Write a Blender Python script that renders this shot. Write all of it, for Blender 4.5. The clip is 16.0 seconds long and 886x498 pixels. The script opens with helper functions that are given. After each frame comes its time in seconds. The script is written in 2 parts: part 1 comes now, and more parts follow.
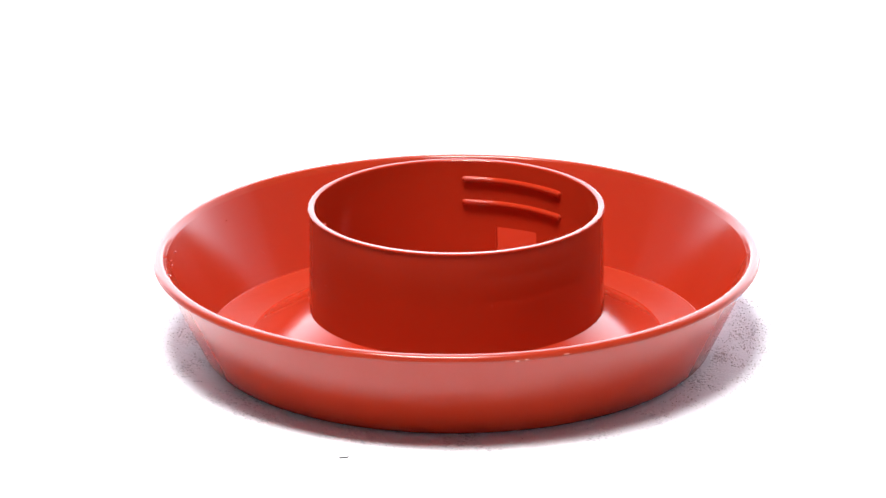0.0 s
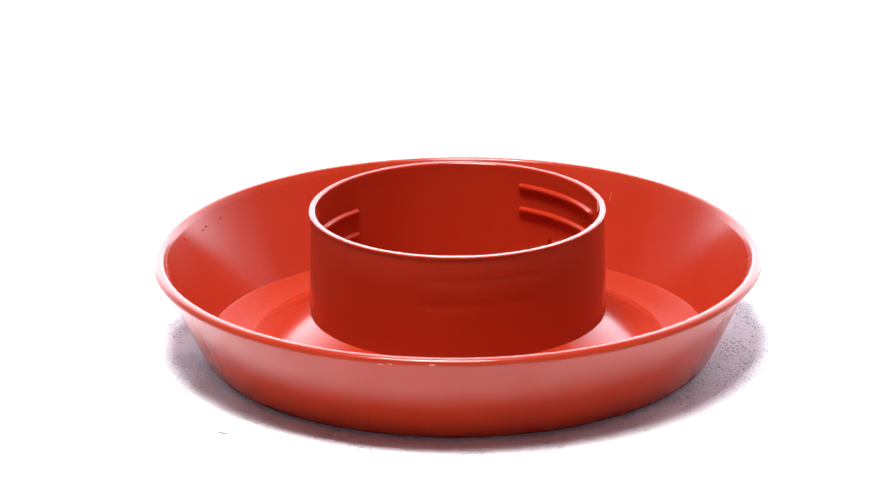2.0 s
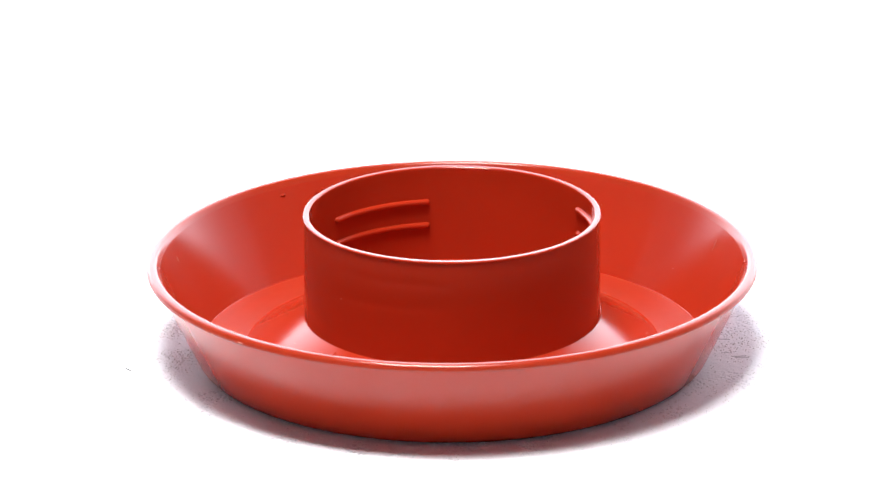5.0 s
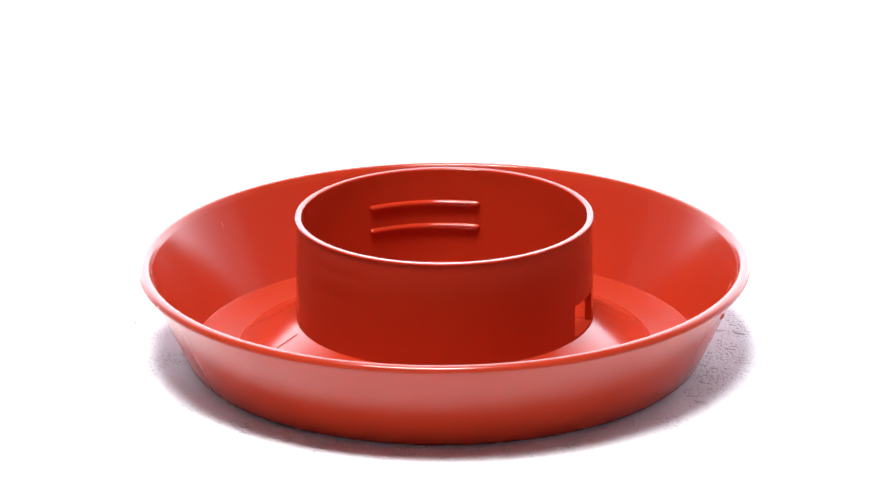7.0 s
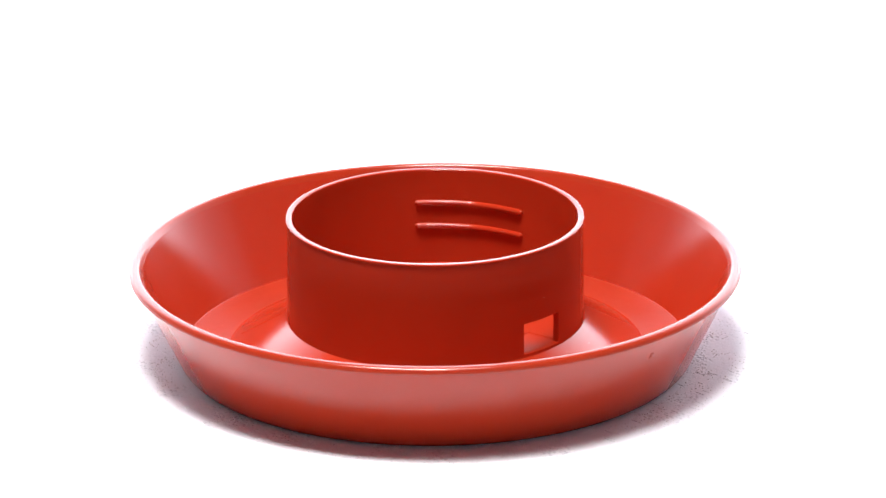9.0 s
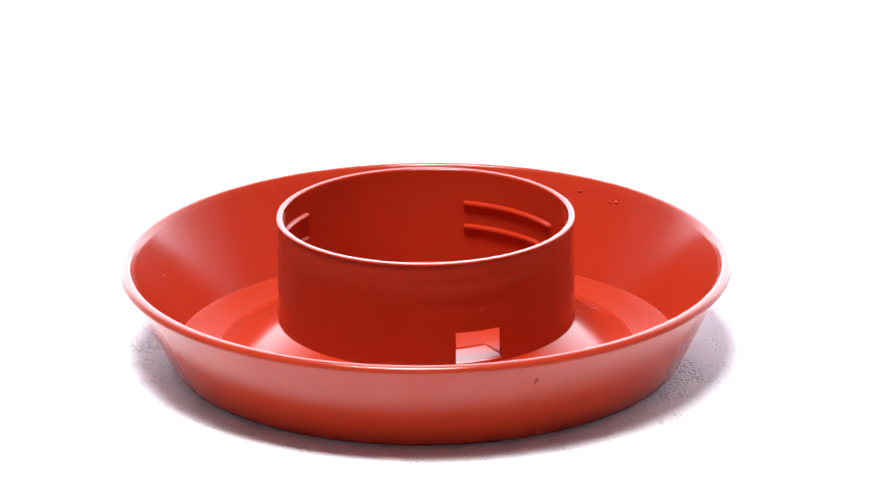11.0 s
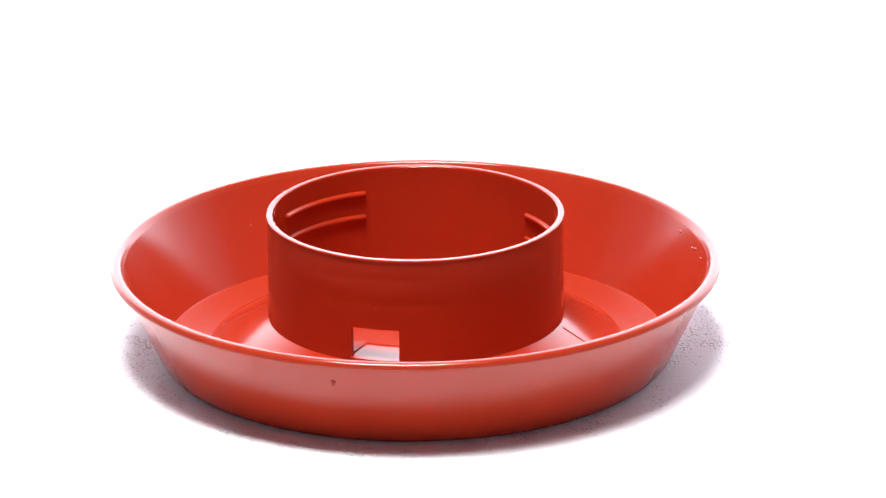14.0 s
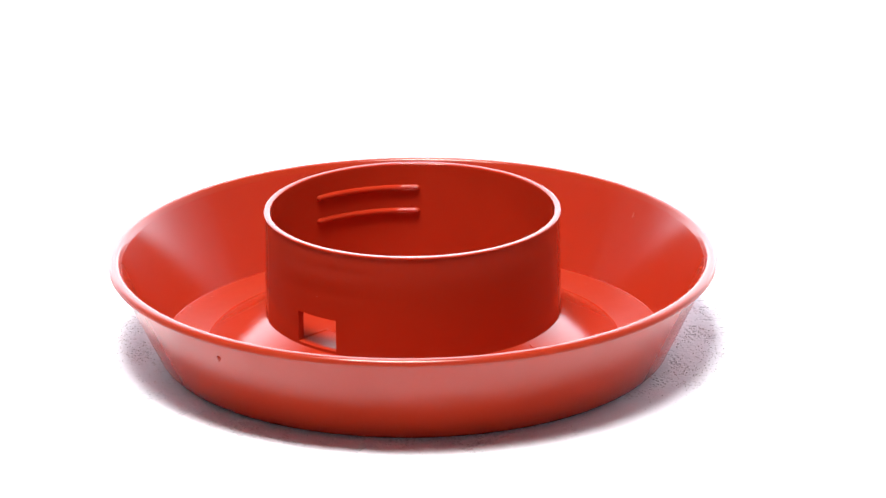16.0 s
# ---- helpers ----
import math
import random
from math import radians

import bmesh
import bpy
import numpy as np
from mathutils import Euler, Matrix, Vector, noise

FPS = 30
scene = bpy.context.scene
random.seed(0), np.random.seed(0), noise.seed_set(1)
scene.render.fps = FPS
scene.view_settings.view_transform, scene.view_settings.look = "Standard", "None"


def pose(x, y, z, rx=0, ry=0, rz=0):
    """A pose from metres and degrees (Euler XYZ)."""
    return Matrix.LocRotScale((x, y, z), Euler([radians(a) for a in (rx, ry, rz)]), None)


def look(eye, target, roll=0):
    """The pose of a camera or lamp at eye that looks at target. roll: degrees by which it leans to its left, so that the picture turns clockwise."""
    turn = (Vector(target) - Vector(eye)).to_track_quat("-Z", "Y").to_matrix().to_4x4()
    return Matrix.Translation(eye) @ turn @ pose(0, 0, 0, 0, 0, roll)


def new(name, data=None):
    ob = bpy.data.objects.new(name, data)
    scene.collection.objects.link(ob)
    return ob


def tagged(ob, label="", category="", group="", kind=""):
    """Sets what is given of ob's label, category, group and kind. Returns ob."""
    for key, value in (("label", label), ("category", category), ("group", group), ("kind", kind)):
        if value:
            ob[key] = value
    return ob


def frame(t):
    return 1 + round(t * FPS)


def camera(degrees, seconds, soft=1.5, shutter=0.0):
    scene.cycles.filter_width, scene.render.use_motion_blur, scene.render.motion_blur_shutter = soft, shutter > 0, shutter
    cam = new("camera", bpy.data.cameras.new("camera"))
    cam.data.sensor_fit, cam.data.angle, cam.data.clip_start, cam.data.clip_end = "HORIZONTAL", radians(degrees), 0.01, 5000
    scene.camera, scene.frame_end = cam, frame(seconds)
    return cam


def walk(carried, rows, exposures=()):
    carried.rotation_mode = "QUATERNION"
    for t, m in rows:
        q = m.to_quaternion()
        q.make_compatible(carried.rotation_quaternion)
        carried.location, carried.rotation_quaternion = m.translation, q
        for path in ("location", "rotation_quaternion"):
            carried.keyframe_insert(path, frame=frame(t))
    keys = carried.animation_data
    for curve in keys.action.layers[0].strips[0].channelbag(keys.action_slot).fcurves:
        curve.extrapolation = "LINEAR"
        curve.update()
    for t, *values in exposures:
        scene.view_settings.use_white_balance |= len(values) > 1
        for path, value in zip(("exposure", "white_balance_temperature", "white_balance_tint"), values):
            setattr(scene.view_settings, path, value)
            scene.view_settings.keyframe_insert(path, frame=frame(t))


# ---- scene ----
cam = camera(14.0, 16.0, soft=1.5)
CAM = look((0.0, -0.92935, 0.35838), (0.00216719, 0.94187251 - 0.92935, 0.35838 - 0.3359635), -0.469)
walk(cam, [(0.0, CAM), (16.0, CAM)], exposures=[(0.0, 0.23), (16.0, 0.23)])


def turn_angle(t):
    """Degrees of the turntable at t seconds; it turns clockwise seen from above."""
    return -2.718 - 12.0658 * t + 0.0034 * (t - 8.0) ** 2


# ---- world and lights ----
world = bpy.data.worlds.new("studio_air")
world.use_nodes = True
world.node_tree.nodes["Background"].inputs["Color"].default_value = (0.9, 0.93, 1.0, 1)
world.node_tree.nodes["Background"].inputs["Strength"].default_value = 0.05
scene.world = world

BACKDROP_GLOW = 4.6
soft = bpy.data.lights.new("overhead_softbox_light", "AREA")
soft.shape, soft.size, soft.size_y, soft.energy = "RECTANGLE", 0.42, 0.19, 19.0
soft.color = (1.0, 0.98, 0.955)
softbox_light = new("overhead_softbox_light", soft)
softbox_light.matrix_world = look((-0.09, -0.21, 1.02), (0, 0, 0.02))


# ---- materials ----
def material(name):
    m = bpy.data.materials.new(name)
    m.use_nodes = True
    nt = m.node_tree
    return m, nt, nt.nodes["Principled BSDF"]


def node(nt, kind, **values):
    n = nt.nodes.new(kind)
    for k, v in values.items():
        n.inputs[k.replace("_", " ")].default_value = v
    return n


def plastic(name, base, deep, smooth=0.14, dull=0.21, shine=0.5):
    """Injection-moulded red plastic: faint cloudiness, fine orange-peel, uneven gloss."""
    m, nt, b = material(name)
    co = nt.nodes.new("ShaderNodeTexCoord")
    cloud = node(nt, "ShaderNodeTexNoise", Scale=38.0, Detail=4.0, Roughness=0.6)
    ramp = nt.nodes.new("ShaderNodeValToRGB")
    ramp.color_ramp.elements[0].position, ramp.color_ramp.elements[0].color = 0.3, (*deep, 1)
    ramp.color_ramp.elements[1].position, ramp.color_ramp.elements[1].color = 0.75, (*base, 1)
    nt.links.new(co.outputs["Object"], cloud.inputs["Vector"])
    nt.links.new(cloud.outputs["Fac"], ramp.inputs["Fac"])
    nt.links.new(ramp.outputs["Color"], b.inputs["Base Color"])
    gloss = nt.nodes.new("ShaderNodeMapRange")
    gloss.inputs["To Min"].default_value, gloss.inputs["To Max"].default_value = smooth, dull
    wear = node(nt, "ShaderNodeTexNoise", Scale=260.0, Detail=6.0, Roughness=0.7)
    nt.links.new(co.outputs["Object"], wear.inputs["Vector"])
    nt.links.new(wear.outputs["Fac"], gloss.inputs["Value"])
    nt.links.new(gloss.outputs["Result"], b.inputs["Roughness"])
    peel = node(nt, "ShaderNodeTexNoise", Scale=900.0, Detail=3.0)
    nt.links.new(co.outputs["Object"], peel.inputs["Vector"])
    bump = node(nt, "ShaderNodeBump", Strength=0.05, Distance=0.00005)
    nt.links.new(peel.outputs["Fac"], bump.inputs["Height"])
    nt.links.new(bump.outputs["Normal"], b.inputs["Normal"])
    b.inputs["IOR"].default_value = 1.5
    b.inputs["Specular IOR Level"].default_value = shine
    b.inputs["Subsurface Weight"].default_value = 0.12
    b.inputs["Subsurface Radius"].default_value = (1.0, 0.15, 0.08)
    b.inputs["Subsurface Scale"].default_value = 0.0016
    return m


RED = plastic("red_plastic", (0.4, 0.0268, 0.0085), (0.37, 0.0243, 0.0078))
GLOSSY_RED = plastic("polished_red_plastic", (0.4, 0.0268, 0.0085), (0.37, 0.0243, 0.0078), 0.05, 0.1, 0.33)
MATTE_RED = plastic("scuffed_matte_red_plastic", (0.38, 0.027, 0.0085), (0.345, 0.0245, 0.0078), 0.34, 0.46)
WORN_RED = plastic("worn_red_lip", (0.37, 0.029, 0.0095), (0.34, 0.026, 0.0085), 0.15, 0.24)


def plain(name, color, rough, scale=60.0, amount=0.12, bump=0.0):
    m, nt, b = material(name)
    co = nt.nodes.new("ShaderNodeTexCoord")
    n1 = node(nt, "ShaderNodeTexNoise", Scale=scale, Detail=6.0, Roughness=0.65)
    nt.links.new(co.outputs["Object"], n1.inputs["Vector"])
    ramp = nt.nodes.new("ShaderNodeValToRGB")
    ramp.color_ramp.elements[0].position, ramp.color_ramp.elements[0].color = 0.3, (*[c * (1 - amount) for c in color], 1)
    ramp.color_ramp.elements[1].position, ramp.color_ramp.elements[1].color = 0.7, (*color, 1)
    nt.links.new(n1.outputs["Fac"], ramp.inputs["Fac"])
    nt.links.new(ramp.outputs["Color"], b.inputs["Base Color"])
    b.inputs["Roughness"].default_value = rough
    if bump:
        bp = node(nt, "ShaderNodeBump", Strength=0.5, Distance=bump)
        nt.links.new(n1.outputs["Fac"], bp.inputs["Height"])
        nt.links.new(bp.outputs["Normal"], b.inputs["Normal"])
    return m


def board_paint():
    """Rough white painted board: grit bumps, brush streaks, pits with shade painted in."""
    m, nt, b = material("rough_white_board")
    co = nt.nodes.new("ShaderNodeTexCoord")
    grain = node(nt, "ShaderNodeTexNoise", Scale=900.0, Detail=3.0, Roughness=0.6)
    streak_map = nt.nodes.new("ShaderNodeMapping")
    streak_map.inputs["Scale"].default_value = (1.0, 2.5, 1.0)
    streak = node(nt, "ShaderNodeTexNoise", Scale=170.0, Detail=4.0, Roughness=0.6)
    nt.links.new(co.outputs["Object"], grain.inputs["Vector"])
    nt.links.new(co.outputs["Object"], streak_map.inputs["Vector"])
    nt.links.new(streak_map.outputs["Vector"], streak.inputs["Vector"])
    pits = node(nt, "ShaderNodeTexVoronoi", Scale=900.0)
    nt.links.new(co.outputs["Object"], pits.inputs["Vector"])
    patch = node(nt, "ShaderNodeTexNoise", Scale=55.0, Detail=3.0)
    nt.links.new(co.outputs["Object"], patch.inputs["Vector"])
    near = nt.nodes.new("ShaderNodeMapRange")
    near.inputs["From Min"].default_value, near.inputs["From Max"].default_value = 0.1, 0.5
    nt.links.new(pits.outputs["Distance"], near.inputs["Value"])
    where = nt.nodes.new("ShaderNodeMapRange")
    where.inputs["From Min"].default_value, where.inputs["From Max"].default_value = 0.5, 0.62
    nt.links.new(patch.outputs["Fac"], where.inputs["Value"])
    inv = nt.nodes.new("ShaderNodeMath")
    inv.operation = "SUBTRACT"
    inv.inputs[0].default_value = 1.0
    nt.links.new(near.outputs["Result"], inv.inputs[1])
    pit = nt.nodes.new("ShaderNodeMath")
    pit.operation = "MULTIPLY"
    nt.links.new(inv.outputs[0], pit.inputs[0])
    nt.links.new(where.outputs["Result"], pit.inputs[1])
    # pit shade goes into the base colour
    ramp = nt.nodes.new("ShaderNodeMix")
    ramp.data_type = "RGBA"
    ramp.inputs[6].default_value, ramp.inputs[7].default_value = (0.83, 0.86, 0.92, 1), (0.6, 0.63, 0.69, 1)
    nt.links.new(pit.outputs[0], ramp.inputs[0])
    nt.links.new(ramp.outputs[2], b.inputs["Base Color"])
    total = nt.nodes.new("ShaderNodeMath")
    total.operation = "ADD"
    nt.links.new(grain.outputs["Fac"], total.inputs[0])
    nt.links.new(streak.outputs["Fac"], total.inputs[1])
    fine = nt.nodes.new("ShaderNodeMath")
    fine.operation = "MULTIPLY"
    fine.inputs[1].default_value = 0.3
    nt.links.new(total.outputs[0], fine.inputs[0])
    less = nt.nodes.new("ShaderNodeMath")
    less.operation = "SUBTRACT"
    nt.links.new(fine.outputs[0], less.inputs[0])
    nt.links.new(pit.outputs[0], less.inputs[1])
    bump = node(nt, "ShaderNodeBump", Strength=0.9, Distance=0.0006)
    nt.links.new(less.outputs[0], bump.inputs["Height"])
    nt.links.new(bump.outputs["Normal"], b.inputs["Normal"])
    b.inputs["Roughness"].default_value = 0.75
    return m


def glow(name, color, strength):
    """Emissive backdrop: light painted brightest in its middle, falling off towards ends and top."""
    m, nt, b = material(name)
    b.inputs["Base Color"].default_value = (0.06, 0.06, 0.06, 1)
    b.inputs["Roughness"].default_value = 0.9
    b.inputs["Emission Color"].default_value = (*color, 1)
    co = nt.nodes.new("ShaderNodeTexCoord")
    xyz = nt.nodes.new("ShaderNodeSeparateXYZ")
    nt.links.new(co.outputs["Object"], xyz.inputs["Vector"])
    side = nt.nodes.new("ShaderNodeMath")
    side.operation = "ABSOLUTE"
    shift = nt.nodes.new("ShaderNodeMath")           # peak emission set a little to +x, to fill that side
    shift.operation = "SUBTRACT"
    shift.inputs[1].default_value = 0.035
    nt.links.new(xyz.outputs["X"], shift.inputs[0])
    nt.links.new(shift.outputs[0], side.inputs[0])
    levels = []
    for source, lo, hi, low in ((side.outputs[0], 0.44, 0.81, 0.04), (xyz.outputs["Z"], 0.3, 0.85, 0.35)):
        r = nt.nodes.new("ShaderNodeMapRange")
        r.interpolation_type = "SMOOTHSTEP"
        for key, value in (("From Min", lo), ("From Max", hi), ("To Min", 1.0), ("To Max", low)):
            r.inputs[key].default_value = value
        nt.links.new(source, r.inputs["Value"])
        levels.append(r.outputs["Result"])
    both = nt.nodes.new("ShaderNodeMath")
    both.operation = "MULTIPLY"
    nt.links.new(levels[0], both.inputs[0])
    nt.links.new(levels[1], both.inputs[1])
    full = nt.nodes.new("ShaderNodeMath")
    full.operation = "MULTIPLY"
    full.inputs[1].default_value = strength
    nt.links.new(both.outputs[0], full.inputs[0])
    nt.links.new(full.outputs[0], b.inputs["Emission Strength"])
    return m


BOARD = board_paint()
TABLE = plain("white_table_laminate", (0.8, 0.8, 0.8), 0.6, 30.0, 0.05)
GRIT = plain("pale_grit", (0.9, 0.92, 0.95), 0.8, 500.0, 0.08)
SHADE_GRIT = plain("shade_grit", (0.36, 0.43, 0.54), 0.8, 500.0, 0.3)
RIDGE = plain("grey_paint_ridge", (0.8, 0.84, 0.9), 0.8, 700.0, 0.25)
PALE_FIBRE = plain("pale_lint", (0.45, 0.44, 0.44), 0.8, 900.0, 0.3)
FIBRE = plain("dark_lint", (0.05, 0.045, 0.045), 0.8, 900.0, 0.3)
SCUFF = plain("pale_scuff", (0.6, 0.17, 0.11), 0.6, 900.0, 0.2)
DUST = plain("pale_dust", (0.85, 0.6, 0.52), 0.8, 900.0, 0.2)
FILL_WALL = plain("white_fill_paint", (0.82, 0.83, 0.85), 0.85, 3.0, 0.1)
CEILING = plain("dark_ceiling_paint", (0.1, 0.1, 0.11), 0.85, 3.0, 0.15)
FLOOR = plain("grey_studio_floor", (0.18, 0.18, 0.18), 0.6, 4.0, 0.2)
GLOWING_BACKDROP = glow("glowing_white_backdrop", (0.85, 0.9, 1.0), BACKDROP_GLOW)


# ---- mesh helpers ----
def mesh_object(name, bm, mat, smooth=True):
    me = bpy.data.meshes.new(name)
    bm.normal_update()
    for f in bm.faces:
        f.smooth = smooth
    bm.to_mesh(me)
    bm.free()
    me.materials.append(mat)
    return new(name, me)


def part(name, bm, mat, parent, label="", smooth=True):
    ob = mesh_object(name, bm, mat, smooth)
    ob.parent = parent
    return tagged(ob, label) if label else ob


def rounded(points, radii, steps=5):
    """A closed outline (radius, height) with its corners rounded."""
    out, n = [], len(points)
    for i in range(n):
        p, a, b = Vector(points[i]), Vector(points[i - 1]), Vector(points[(i + 1) % n])
        r = radii[i]
        if r <= 0:
            out.append(tuple(p))
            continue
        u, v = (a - p), (b - p)
        lu, lv = min(r, u.length * 0.45), min(r, v.length * 0.45)
        s, e = p + u.normalized() * lu, p + v.normalized() * lv
        for k in range(steps + 1):
            f = k / steps
            out.append(tuple((1 - f) ** 2 * s + 2 * f * (1 - f) * p + f * f * e))
    return out


def lathe(outline, segments, closed=True):
    """Turns an outline in millimetres round the z axis."""
    bm = bmesh.new()
    rings = []
    for r, z in outline:
        if r < 1e-6:
            rings.append([bm.verts.new((0, 0, z / 1000))])
        else:
            rings.append([bm.verts.new((r / 1000 * math.cos(a), r / 1000 * math.sin(a), z / 1000))
                          for a in (2 * math.pi * k / segments for k in range(segments))])
    n = len(rings)
    for i in range(n if closed else n - 1):
        p, q = rings[i], rings[(i + 1) % n]
        if len(p) == 1 and len(q) == 1:
            continue
        for k in range(segments):
            k2 = (k + 1) % segments
            if len(p) == 1:
                bm.faces.new((p[0], q[k2], q[k]))
            elif len(q) == 1:
                bm.faces.new((p[k], p[k2], q[0]))
            else:
                bm.faces.new((p[k], p[k2], q[k2], q[k]))
    bmesh.ops.recalc_face_normals(bm, faces=bm.faces[:])
    return crease(bm)


def crease(bm, limit=0.42):
    """Marks the edges that turn sharply, so that the flats stay flat."""
    bm.normal_update()
    for e in bm.edges:
        if len(e.link_faces) == 2 and e.calc_face_angle(0) > limit:
            e.smooth = False
    return bm


def box(bm, x0, x1, y0, y1, z0, z1):
    v = [bm.verts.new((x, y, z)) for z in (z0, z1) for y in (y0, y1) for x in (x0, x1)]
    for f in ((0, 2, 3, 1), (4, 5, 7, 6), (0, 1, 5, 4), (2, 6, 7, 3), (0, 4, 6, 2), (1, 3, 7, 5)):
        bm.faces.new([v[i] for i in f])


# ---- the studio ----
def studio():
    def slab(name, lims, mat, label):
        bm = bmesh.new()
        box(bm, *lims)
        ob = mesh_object(name, bm, mat, False)
        return tagged(ob, label, name.split("_")[0], kind="structure")

    slab("floor", (-2.2, 2.2, -2.4, 2.2, -0.85, -0.75), FLOOR, "grey studio floor in shade")
    # unseen shell added to shape light: white walls bounce fill, dark ones hold haze down
    slab("ceiling", (-2.2, 2.2, -2.4, 2.2, 1.9, 2.0), CEILING, "unseen dark ceiling, added to keep reflections dark")
    slab("wall_north", (-2.2, 2.2, 2.2, 2.3, -0.85, 2.0), CEILING, "unseen dark wall behind the backdrop, added to keep reflections dark")
    slab("wall_south", (-2.2, 2.2, -2.5, -2.4, -0.85, 2.0), FILL_WALL, "unseen white wall behind the camera, added as front fill")
    slab("wall_east", (2.2, 2.3, -2.4, 2.2, -0.85, 2.0), FILL_WALL, "unseen white side wall, added as fill")
    slab("wall_west", (-2.3, -2.2, -2.4, 2.2, -0.85, 2.0), FILL_WALL, "unseen white side wall, added as fill")

    # table that carries the turntable
    table = tagged(new("photo_table"), "white laminate photo table under the turntable", "table")
    table.location = (0, 0, -0.022)
    part("tabletop", lathe(rounded([(0, 0), (0, -25), (1050, -25), (1050, 0)], [0, 0, 5, 5]), 96), TABLE, table)
    for a in (45, 135, 225, 315):
        bm = lathe([(0, -25), (18, -25), (18, -728), (0, -728)], 20)
        leg = part("leg", bm, TABLE, table)
        leg.location = (0.7 * math.cos(radians(a)), 0.7 * math.sin(radians(a)), 0)

    # glowing sheet added as backdrop light, round the back and sides of the table
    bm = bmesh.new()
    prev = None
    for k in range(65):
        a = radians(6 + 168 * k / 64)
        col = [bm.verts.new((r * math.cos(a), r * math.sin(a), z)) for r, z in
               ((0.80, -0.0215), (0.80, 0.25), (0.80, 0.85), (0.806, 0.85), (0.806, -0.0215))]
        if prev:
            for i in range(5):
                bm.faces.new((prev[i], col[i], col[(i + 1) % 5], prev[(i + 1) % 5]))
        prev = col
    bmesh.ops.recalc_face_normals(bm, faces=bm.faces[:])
    tagged(mesh_object("backdrop", bm, GLOWING_BACKDROP), "glowing white seamless backdrop, blown out", "backdrop", kind="structure")


def turntable():
    table = tagged(new("turntable"), "round rough white painted turntable board, brightly lit", "turntable")
    part("board", lathe(rounded([(0, 0), (0, -12), (400, -12), (400, 0)], [0, 0, 3, 3]), 160), BOARD, table,
         "rough white board with gritty paint")
    part("base", lathe([(0, -12), (90, -12), (100, -22), (0, -22)], 48), TABLE, table)
    rng = random.Random(5)
    # how thickly the grit sticks, round the board in degrees
    thick = ((0, 1), (10, 1), (22, .8), (33, .5), (45, .6), (61, .85), (75, .7), (90, .5), (105, .3), (120, .1), (140, .08), (155, .12), (170, .3),
             (185, .35), (203, .5), (220, .75), (239, 1), (260, .65), (281, .35), (305, .8), (330, .85), (345, 1), (360, 1))
    # dark grains paint the shade between lumps, pale ones the lit tops
    for name, mat, count, big in (("grit", GRIT, 9000, 0.42), ("shade_grit", SHADE_GRIT, 800, 0.19)):
        bm = bmesh.new()
        made = 0
        while made < count:
            turn, r = rng.uniform(0, 360), rng.uniform(0.065, 0.096)
            x, y = r * math.cos(radians(turn)), r * math.sin(radians(turn))
            clump = 0.35 + 1.2 * noise.noise(Vector((x, y, 0.3)) * 110) + 0.5 * noise.noise(Vector((x * 60, y * 420, 5.1) if turn > 150 else (x * 420, y * 60, 5.1)))
            if math.hypot(x - 0.0057, y - 0.0022) < 0.0715:
                continue                            # none grows under the feeder
            if rng.random() > np.interp(turn, *zip(*thick)) * max(clump, 0.04):
                continue
            made += 1
            h = big / 1000 * rng.uniform(0.35, 1.0) ** 1.6
            spin = rng.uniform(0, 6.283)
            base = [bm.verts.new((x + h * rng.uniform(0.6, 1.3) * math.cos(spin + q), y + h * rng.uniform(0.6, 1.3) * math.sin(spin + q),
                                  -0.00003)) for q in (0, 1.57, 3.14, 4.71)]
            top = bm.verts.new((x + rng.uniform(-.3, .3) * h, y + rng.uniform(-.3, .3) * h, h * rng.uniform(0.4, 0.9)))
            for i in range(4):
                bm.faces.new((base[i], base[(i + 1) % 4], top))
        ob = part(name, bm, mat, table, "scattered grains on the board, relief light and shade put into their colour", False)
        tagged(ob, kind="stuff")
    # ridges that the brush left in the paint
    bm = bmesh.new()
    for count, around, along in ((22, (190, 226), 4), (20, (52, 92), 68)):
        for _ in range(count):
            turn, r, length = radians(rng.uniform(*around)), rng.uniform(0.07, 0.085), rng.uniform(0.001, 0.004)
            lean = radians(along + rng.uniform(-5, 5))
            u, v = Vector((math.cos(lean), math.sin(lean), 0)), Vector((-math.sin(lean), math.cos(lean), 0))
            c, wide, rise = Vector((r * math.cos(turn), r * math.sin(turn), 0)), rng.uniform(0.00006, 0.00013), rng.uniform(0.00006, 0.00014)
            ends = []
            for k in range(5):
                f = k / 4 - 0.5
                p = c + u * length * f + v * rng.uniform(-0.00015, 0.00015)
                w = wide * (1.1 - 3.2 * f * f)
                ends.append([bm.verts.new(p - v * w - Vector((0, 0, 0.00002))), bm.verts.new(p + Vector((0, 0, rise))), bm.verts.new(p + v * w - Vector((0, 0, 0.00002)))])
            for p, q in zip(ends, ends[1:]):
                for k in range(2):
                    bm.faces.new((p[k], q[k], q[k + 1], p[k + 1]))
    bmesh.ops.recalc_face_normals(bm, faces=bm.faces[:])
    tagged(part("brush_ridges", bm, RIDGE, table, "fine raised brush ridges in the paint", False), kind="stuff")
    return table


def lint(points, width, name="lint_fibre", label="tiny dark curled lint fibre lying on the white board", mat=FIBRE):
    """A hair-thin fibre along points (metres, board space)."""
    c = bpy.data.curves.new(name, "CURVE")
    c.dimensions, c.bevel_depth, c.bevel_resolution = "3D", width, 2
    sp = c.splines.new("POLY")
    sp.points.add(len(points) - 1)
    for p, q in zip(sp.points, points):
        p.co = (*q, 1)
    c.materials.append(mat)
    return tagged(new(name, c), label, "fibre")


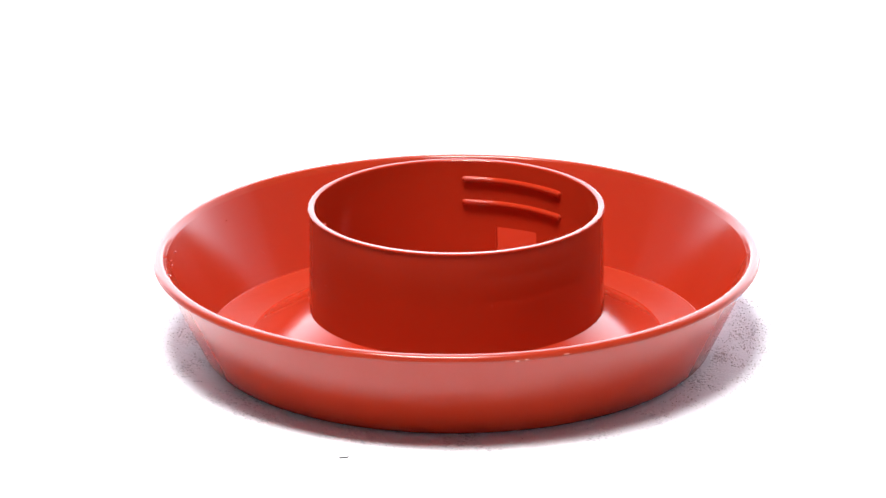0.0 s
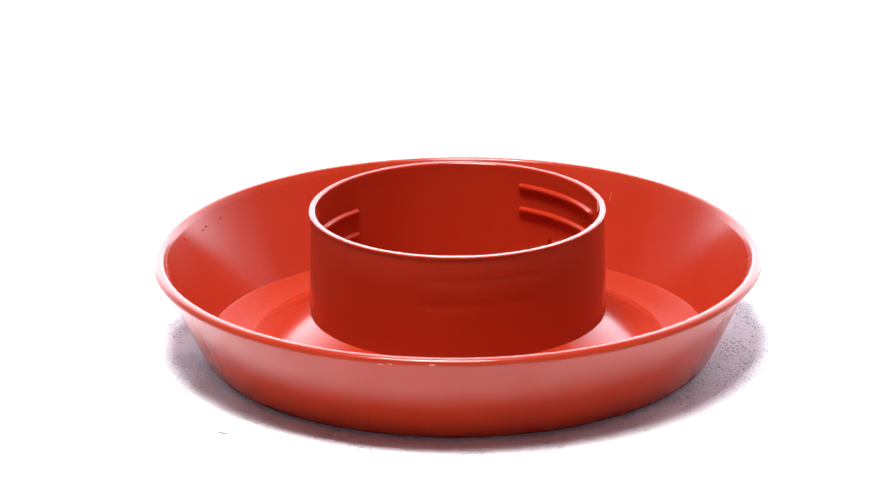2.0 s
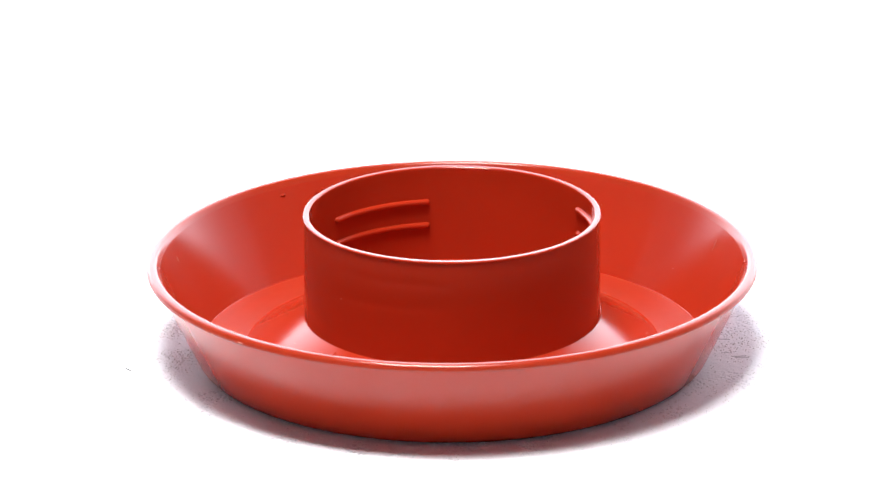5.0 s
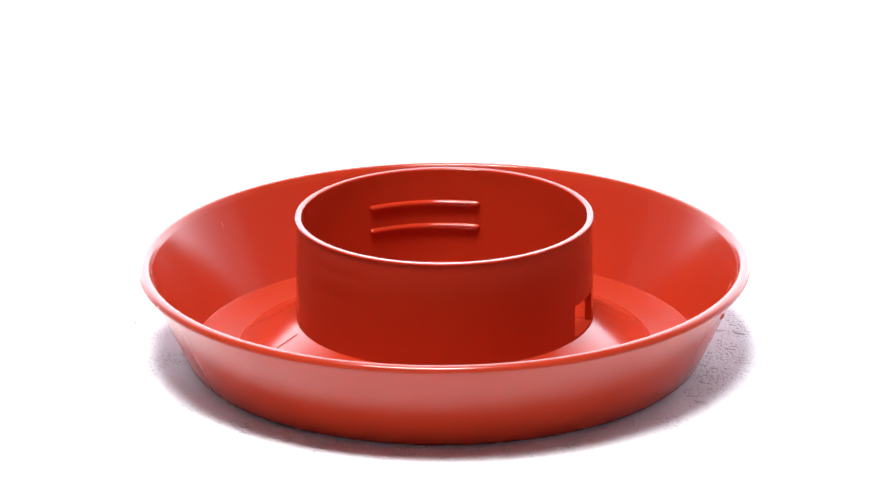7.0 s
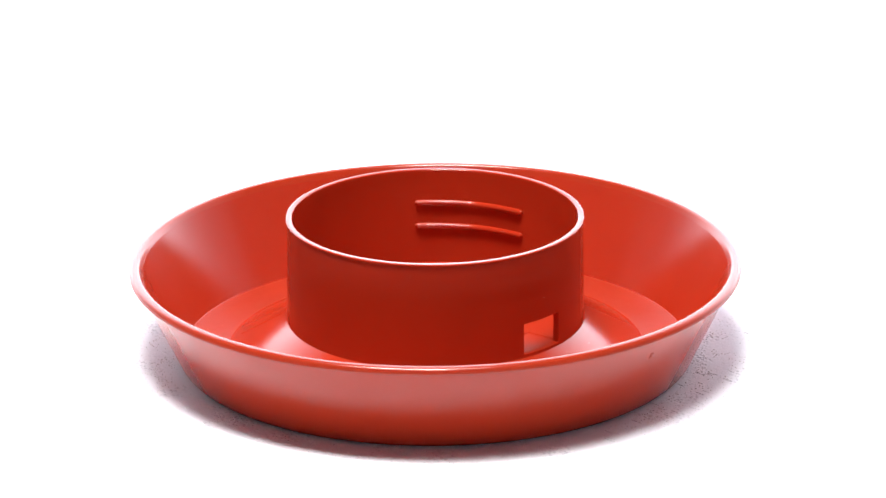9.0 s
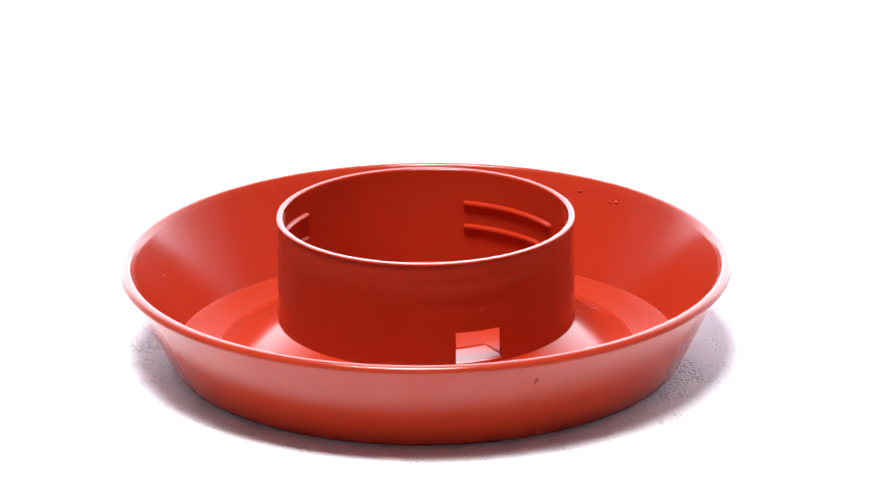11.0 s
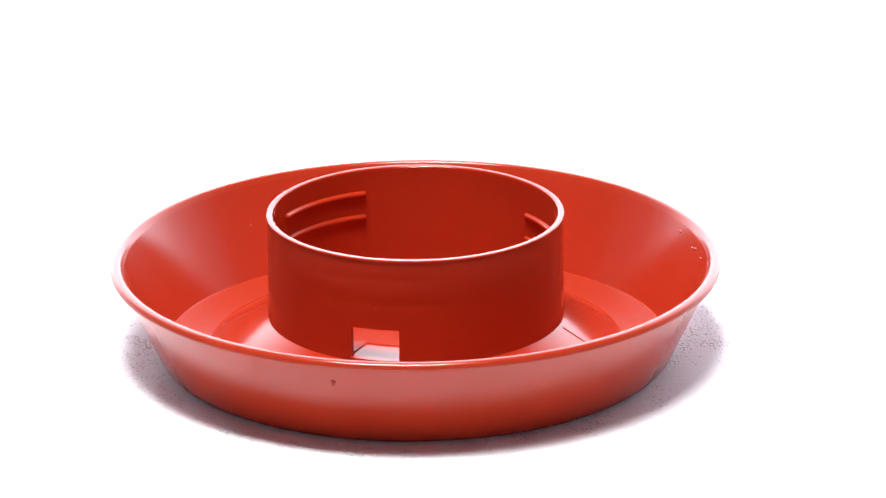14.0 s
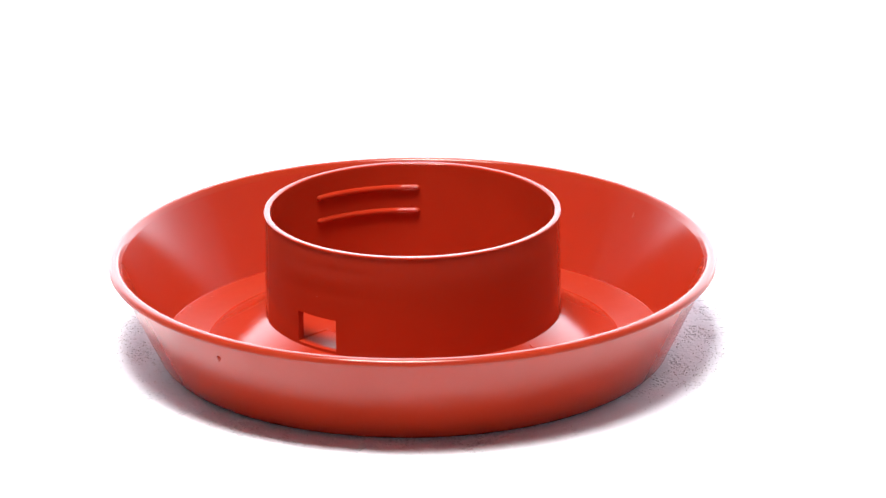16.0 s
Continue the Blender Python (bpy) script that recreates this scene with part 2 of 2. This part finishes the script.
# ---- the feeder ----
HOLE = (56.4, 75.3, 10.95, 19.55)          # degrees and heights of the water opening
THREADS = [(44.0, 88.4, 33.1, 33.5), (163.2, 208.4, 28.9, 29.3), (284.0, 328.3, 31.9, 32.4)]
THREAD_PITCH = 6.85


def feeder():
    top = tagged(new("poultry_feeder_base"), "glossy red plastic round poultry feeder base with raised threaded jar collar", "feeder")

    bowl = rounded([(0, 10.3), (30.2, 11.45), (30.45, 11.45), (38.9, 11.4), (40.6, 10.1), (56.4, 1.2), (69.4, 1.2), (79.5, 25.15), (81.4, 25.15),
                    (69.8, 0.0), (57.0, 0.0), (41.0, 8.7), (30, 9.2), (0, 8.8)],
                   [0, 0, 0, 0, 0.3, 0.9, 0.15, 0, 0, 1.6, 0.5, 0.5, 4, 0])
    bm = lathe(bowl, 720)
    for v in bm.verts:                             # the floor ramps down to the water opening
        r, a = math.hypot(v.co.x, v.co.y) * 1000, math.degrees(math.atan2(v.co.y, v.co.x))
        if v.co.z > 0.011 and 30.3 < r < 39.5 and HOLE[0] - 0.8 < a < HOLE[1] + 0.8:
            v.co.z = (11.1 if r < 35 else 10.9) / 1000
    tray = part("bowl", crease(bm), RED, top)
    tray.data.materials.append(MATTE_RED)          # the flat trough is scuffed dull
    for f in tray.data.polygons:
        r = math.hypot(f.center.x, f.center.y)
        if 0.0569 < r < 0.0689 and f.normal.z > 0.9:
            f.material_index = 1
    rim = rounded([(79.42, 24.95), (80.5, 26.85), (82.7, 26.75), (83.25, 24.95), (80.2, 23.9)], [0.05, 0.75, 1.2, 0.6, 0.2], 7)
    rim = part("rim", lathe(rim, 720), WORN_RED, top, "rolled red lip, worn pale")

    # collar with its water opening
    a0, a1, h0, h1 = HOLE
    angles = sorted({round(k * 1.5, 3) for k in range(240)} - {57.0, 75.0} | {a0, a1})
    zs = sorted({9.6, 10.3, h0, h1, 37.6, 38.3} | {round(11.6 + 0.55 * k, 2) for k in range(14)} | {round(19.9 + 0.6 * k, 2) for k in range(30)})

    def dent(a, z):
        d = 0.0
        for t0, t1, z0, z1 in THREADS:
            if t0 - 4 < a < t1 + 4:
                f = min(1, (a - t0 + 4) / 6, (t1 + 4 - a) / 6)
                for q in (0, THREAD_PITCH):
                    d += f * math.exp(-((z - (z0 + (z1 - z0) * (a - t0) / (t1 - t0) - q)) / 1.3) ** 2)
        return 0.05 * d

    lip_profile = [(40.36, 38.5), (40.38, 38.75), (40.28, 38.95), (40.12, 39.04), (39.1, 39.06), (38.95, 39.0), (38.8, 38.85), (38.75, 38.55)]
    bm = bmesh.new()
    cols = []
    for a in angles:
        c, s = math.cos(radians(a)), math.sin(radians(a))

        def at(r, z):
            return bm.verts.new((r / 1000 * c, r / 1000 * s, z / 1000))
        outer = [at(40.62 - 0.48 * (z - 9.6) / 28.7 - dent(a, z), z) for z in zs]
        lip = [at(r, z) for r, z in lip_profile]
        inner = [at(38.75, z) for z in zs]
        cols.append((a, outer, lip, inner))
    nz, iz0, iz1 = len(zs), zs.index(h0), zs.index(h1)
    for k in range(len(cols)):
        a, o, l, n = cols[k]
        b, o2, l2, n2 = cols[(k + 1) % len(cols)]
        gap = a >= a0 - 1e-6 and b <= a1 + 1e-6 and b > a
        for j in range(nz - 1):
            if gap and iz0 <= j < iz1:
                continue
            bm.faces.new((o[j], o2[j], o2[j + 1], o[j + 1]))
            bm.faces.new((n[j], n[j + 1], n2[j + 1], n2[j]))
        chain, chain2 = [o[-1], *l, n[-1]], [o2[-1], *l2, n2[-1]]
        for j in range(len(chain) - 1):
            bm.faces.new((chain[j], chain2[j], chain2[j + 1], chain[j + 1]))
        if gap:
            bm.faces.new((o[iz1], o2[iz1], n2[iz1], n[iz1]))
            bm.faces.new((o[iz0], n[iz0], n2[iz0], o2[iz0]))
    for k in range(len(cols)):
        a, o, l, n = cols[k]
        if abs(a - a0) < 1e-6 or abs(a - a1) < 1e-6:
            for j in range(iz0, iz1):
                f = (o[j], o[j + 1], n[j + 1], n[j])
                bm.faces.new(f if abs(a - a0) < 1e-6 else f[::-1])
    bmesh.ops.recalc_face_normals(bm, faces=bm.faces[:])
    crease(bm)
    collar = part("jar_collar", bm, GLOSSY_RED, top, "upright red collar with a small square water opening")

    # thread ribs inside the collar
    for t0, t1, z0, z1 in THREADS:
        for q in (0, THREAD_PITCH):
            bm = bmesh.new()
            rows, steps, ring = [], 36, 10
            for i in range(-4, steps + 5):
                f = min(max(i / steps, 0), 1)
                end = 0.0 if 0 <= i <= steps else (min(abs(i), abs(i - steps)) / 4)
                swell = math.sqrt(max(0.02, 1 - end * end))
                a = radians(t0 + (t1 - t0) * f + (0.0 if 0 <= i <= steps else (1.3 * end if i > steps else -1.3 * end)))
                z = z0 + (z1 - z0) * f - q
                row = []
                for j in range(ring):
                    w = 2 * math.pi * j / ring
                    r = 38.75 - 1.05 * swell * math.cos(w)
                    row.append(bm.verts.new((r / 1000 * math.cos(a), r / 1000 * math.sin(a), (z + 0.85 * swell * math.sin(w)) / 1000)))
                rows.append(row)
            for p, n in zip(rows, rows[1:]):
                for j in range(ring):
                    bm.faces.new((p[j], n[j], n[(j + 1) % ring], p[(j + 1) % ring]))
            bm.faces.new(rows[0])
            bm.faces.new(rows[-1][::-1])
            bmesh.ops.recalc_face_normals(bm, faces=bm.faces[:])
            part("thread", bm, GLOSSY_RED, collar)

    # moulding pip and burr on the outer wall
    for ang, z, size in ((66.2, 19.6, 0.75), (66.0, 18.9, 0.5)):
        bm = bmesh.new()
        bmesh.ops.create_uvsphere(bm, u_segments=14, v_segments=8, radius=size / 1000)
        ob = part("moulding_pip", bm, RED, top)
        r = (69.8 + (81.4 - 69.8) * z / 25.15) / 1000
        ob.location = (r * math.cos(radians(ang)), r * math.sin(radians(ang)), z / 1000)
        ob.rotation_euler = (0, 0, radians(ang))
        ob.scale = (0.6, 0.9, 1.1)

    # nicks on the lip, small burrs on the inner wall, a mould line on the cone
    def fleck(name, ang, r, z, size, mat, label="", under=top, lean=0.0):
        bm = bmesh.new()
        bmesh.ops.create_icosphere(bm, subdivisions=2, radius=1.0)
        for v in bm.verts:
            v.co *= 1 + 0.25 * noise.noise(v.co * 2.3 + Vector((ang, z, r)))
            v.co = Vector((v.co.x * size[0], v.co.y * size[1], v.co.z * size[2])) / 1000
        ob = part(name, bm, mat, under, label)
        ob.matrix_basis = pose(r / 1000 * math.cos(radians(ang)), r / 1000 * math.sin(radians(ang)), z / 1000, 0, lean, ang)

    for ang, z, wide in ((-77.3, 25.1, 0.7), (-75.6, 25.3, 0.55), (-68.2, 25.6, 0.9)):
        fleck("nick", ang, 83.05, z, (0.2, wide, 0.17), SCUFF, "pale scuff on the red lip", rim)
    for ang, r, z, size in ((-169.0, 78.6, 23.2, 0.85), (-178.8, 78.35, 22.6, 0.7), (-177.0, 78.1, 22.2, 0.4), (175.5, 78.35, 22.6, 0.5), (150.0, 77.4, 20.6, 0.2), (62.0, 77.5, 20.8, 0.2)):
        fleck("burr", ang, r, z, (0.26, size, 0.55 * size), RED, lean=22.9)
    for ang, r, z, tall in ((231.5, 77.5, 20.6, 0.9), (81.2, 77.3, 20.2, 1.7), (301.0, 75.2, 15.2, 0.4)):
        fleck("scratch", ang, r, z, (0.07, 0.1, tall), SCUFF, "short pale scratch", lean=22.9)
    for turn, radii in ((285, (42.0, 48.0, 54.0)), (154, (41.8, 46.0, 50.5))):
        bm = bmesh.new()
        ends = []
        for r in radii:
            z = 10.1 - (r - 40.6) * 8.9 / 15.8
            ends.append([bm.verts.new((r / 1000, w / 1000, (z + h) / 1000)) for w, h in ((-0.22, -0.05), (0.0, 0.26), (0.22, -0.05))])
        for p, q in zip(ends, ends[1:]):
            for i in range(2):
                bm.faces.new((p[i], q[i], q[i + 1], p[i + 1]))
        bm.faces.new(ends[0])
        bm.faces.new(ends[-1][::-1])
        part("mould_line", bm, RED, top, smooth=False).rotation_euler = (0, 0, radians(turn))

    # dust that clings to the plastic
    rng = random.Random(11)
    spots = [(-27.4, 40.15, 34.0), (30.9, 40.15, 34.0), (99.8, 40.3, 24.0), (92.0, 40.4, 16.5), (120.0, 40.4, 14.0), (140.0, 40.4, 13.0)]
    spots += [(rng.uniform(0, 360), 40.62 - 0.48 * (z - 9.6) / 28.7, z) for z in [rng.uniform(12, 36) for _ in range(5)]]
    for _ in range(20):
        spots.append((rng.uniform(0, 360), rng.uniform(57, 68.5), 1.2))
    for _ in range(16):
        r = rng.uniform(43, 56)
        spots.append((rng.uniform(0, 360), r, 10.1 - (r - 40.6) * 8.9 / 15.8))
    for _ in range(6):
        z = rng.uniform(5, 23)
        spots.append((rng.uniform(0, 360), 69.4 + (z - 1.2) * 9.9 / 23.4, z))
    bm = bmesh.new()
    for ang, r, z in spots:
        size = 0.11 / 1000 * rng.uniform(0.5, 1.25)
        c = Vector((r / 1000 * math.cos(radians(ang)), r / 1000 * math.sin(radians(ang)), z / 1000))
        vs = [bm.verts.new(c + size * Vector(d)) for d in ((1, 0, 0), (0, 1, 0), (-1, 0, 0), (0, -1, 0), (0, 0, 1), (0, 0, -1))]
        for i in range(4):
            bm.faces.new((vs[i], vs[(i + 1) % 4], vs[4]))
            bm.faces.new((vs[(i + 1) % 4], vs[i], vs[5]))
    tagged(part("dust", bm, DUST, top, "pale dust specks on the plastic", False), kind="stuff")
    return top


studio()
board = turntable()
feeder_base = feeder()
# lint on the board: where it lies, and its bends
LINT = [((-0.0201, -0.0832), [(-0.0012, -0.0004), (-0.0005, -0.0002), (0.0004, -0.0001), (0.0013, 0.0003)], 0.00014),
        ((-0.0758, 0.1252), [(0.0, 0.0), (-0.0006, 0.0019), (-0.0010, 0.0029), (-0.0021, 0.0054), (-0.0032, 0.0068), (-0.0040, 0.0074)], 0.00012),
        ((-0.0344, 0.0789), [(0.0, -0.0007), (0.0001, 0.0), (0.0001, 0.0007)], 0.00009)]
fibres = [lint([(x, y, 0.0002) for x, y in LINT[0][1]], LINT[0][2]),
          lint([(x, y, 0.0002) for x, y in LINT[1][1]], LINT[1][2], label="long thin grey hair lying on the white board", mat=PALE_FIBRE),
          lint([(x, y, 0.0002) for x, y in LINT[2][1]], LINT[2][2], label="short grey lint crumb on the white board", mat=PALE_FIBRE)]


# ---- what moves ----
def motions():
    times = [0.5 * k for k in range(33)]
    spins = [pose(0, 0, 0, 0, 0, turn_angle(t)) for t in times]
    walk(board, list(zip(times, spins)))
    walk(feeder_base, [(t, m @ pose(0.005727, 0.00223, 0.0)) for t, m in zip(times, spins)])
    for ob, (place, _, _) in zip(fibres, LINT):
        walk(ob, [(t, m @ pose(*place, 0.0)) for t, m in zip(times, spins)])


motions()
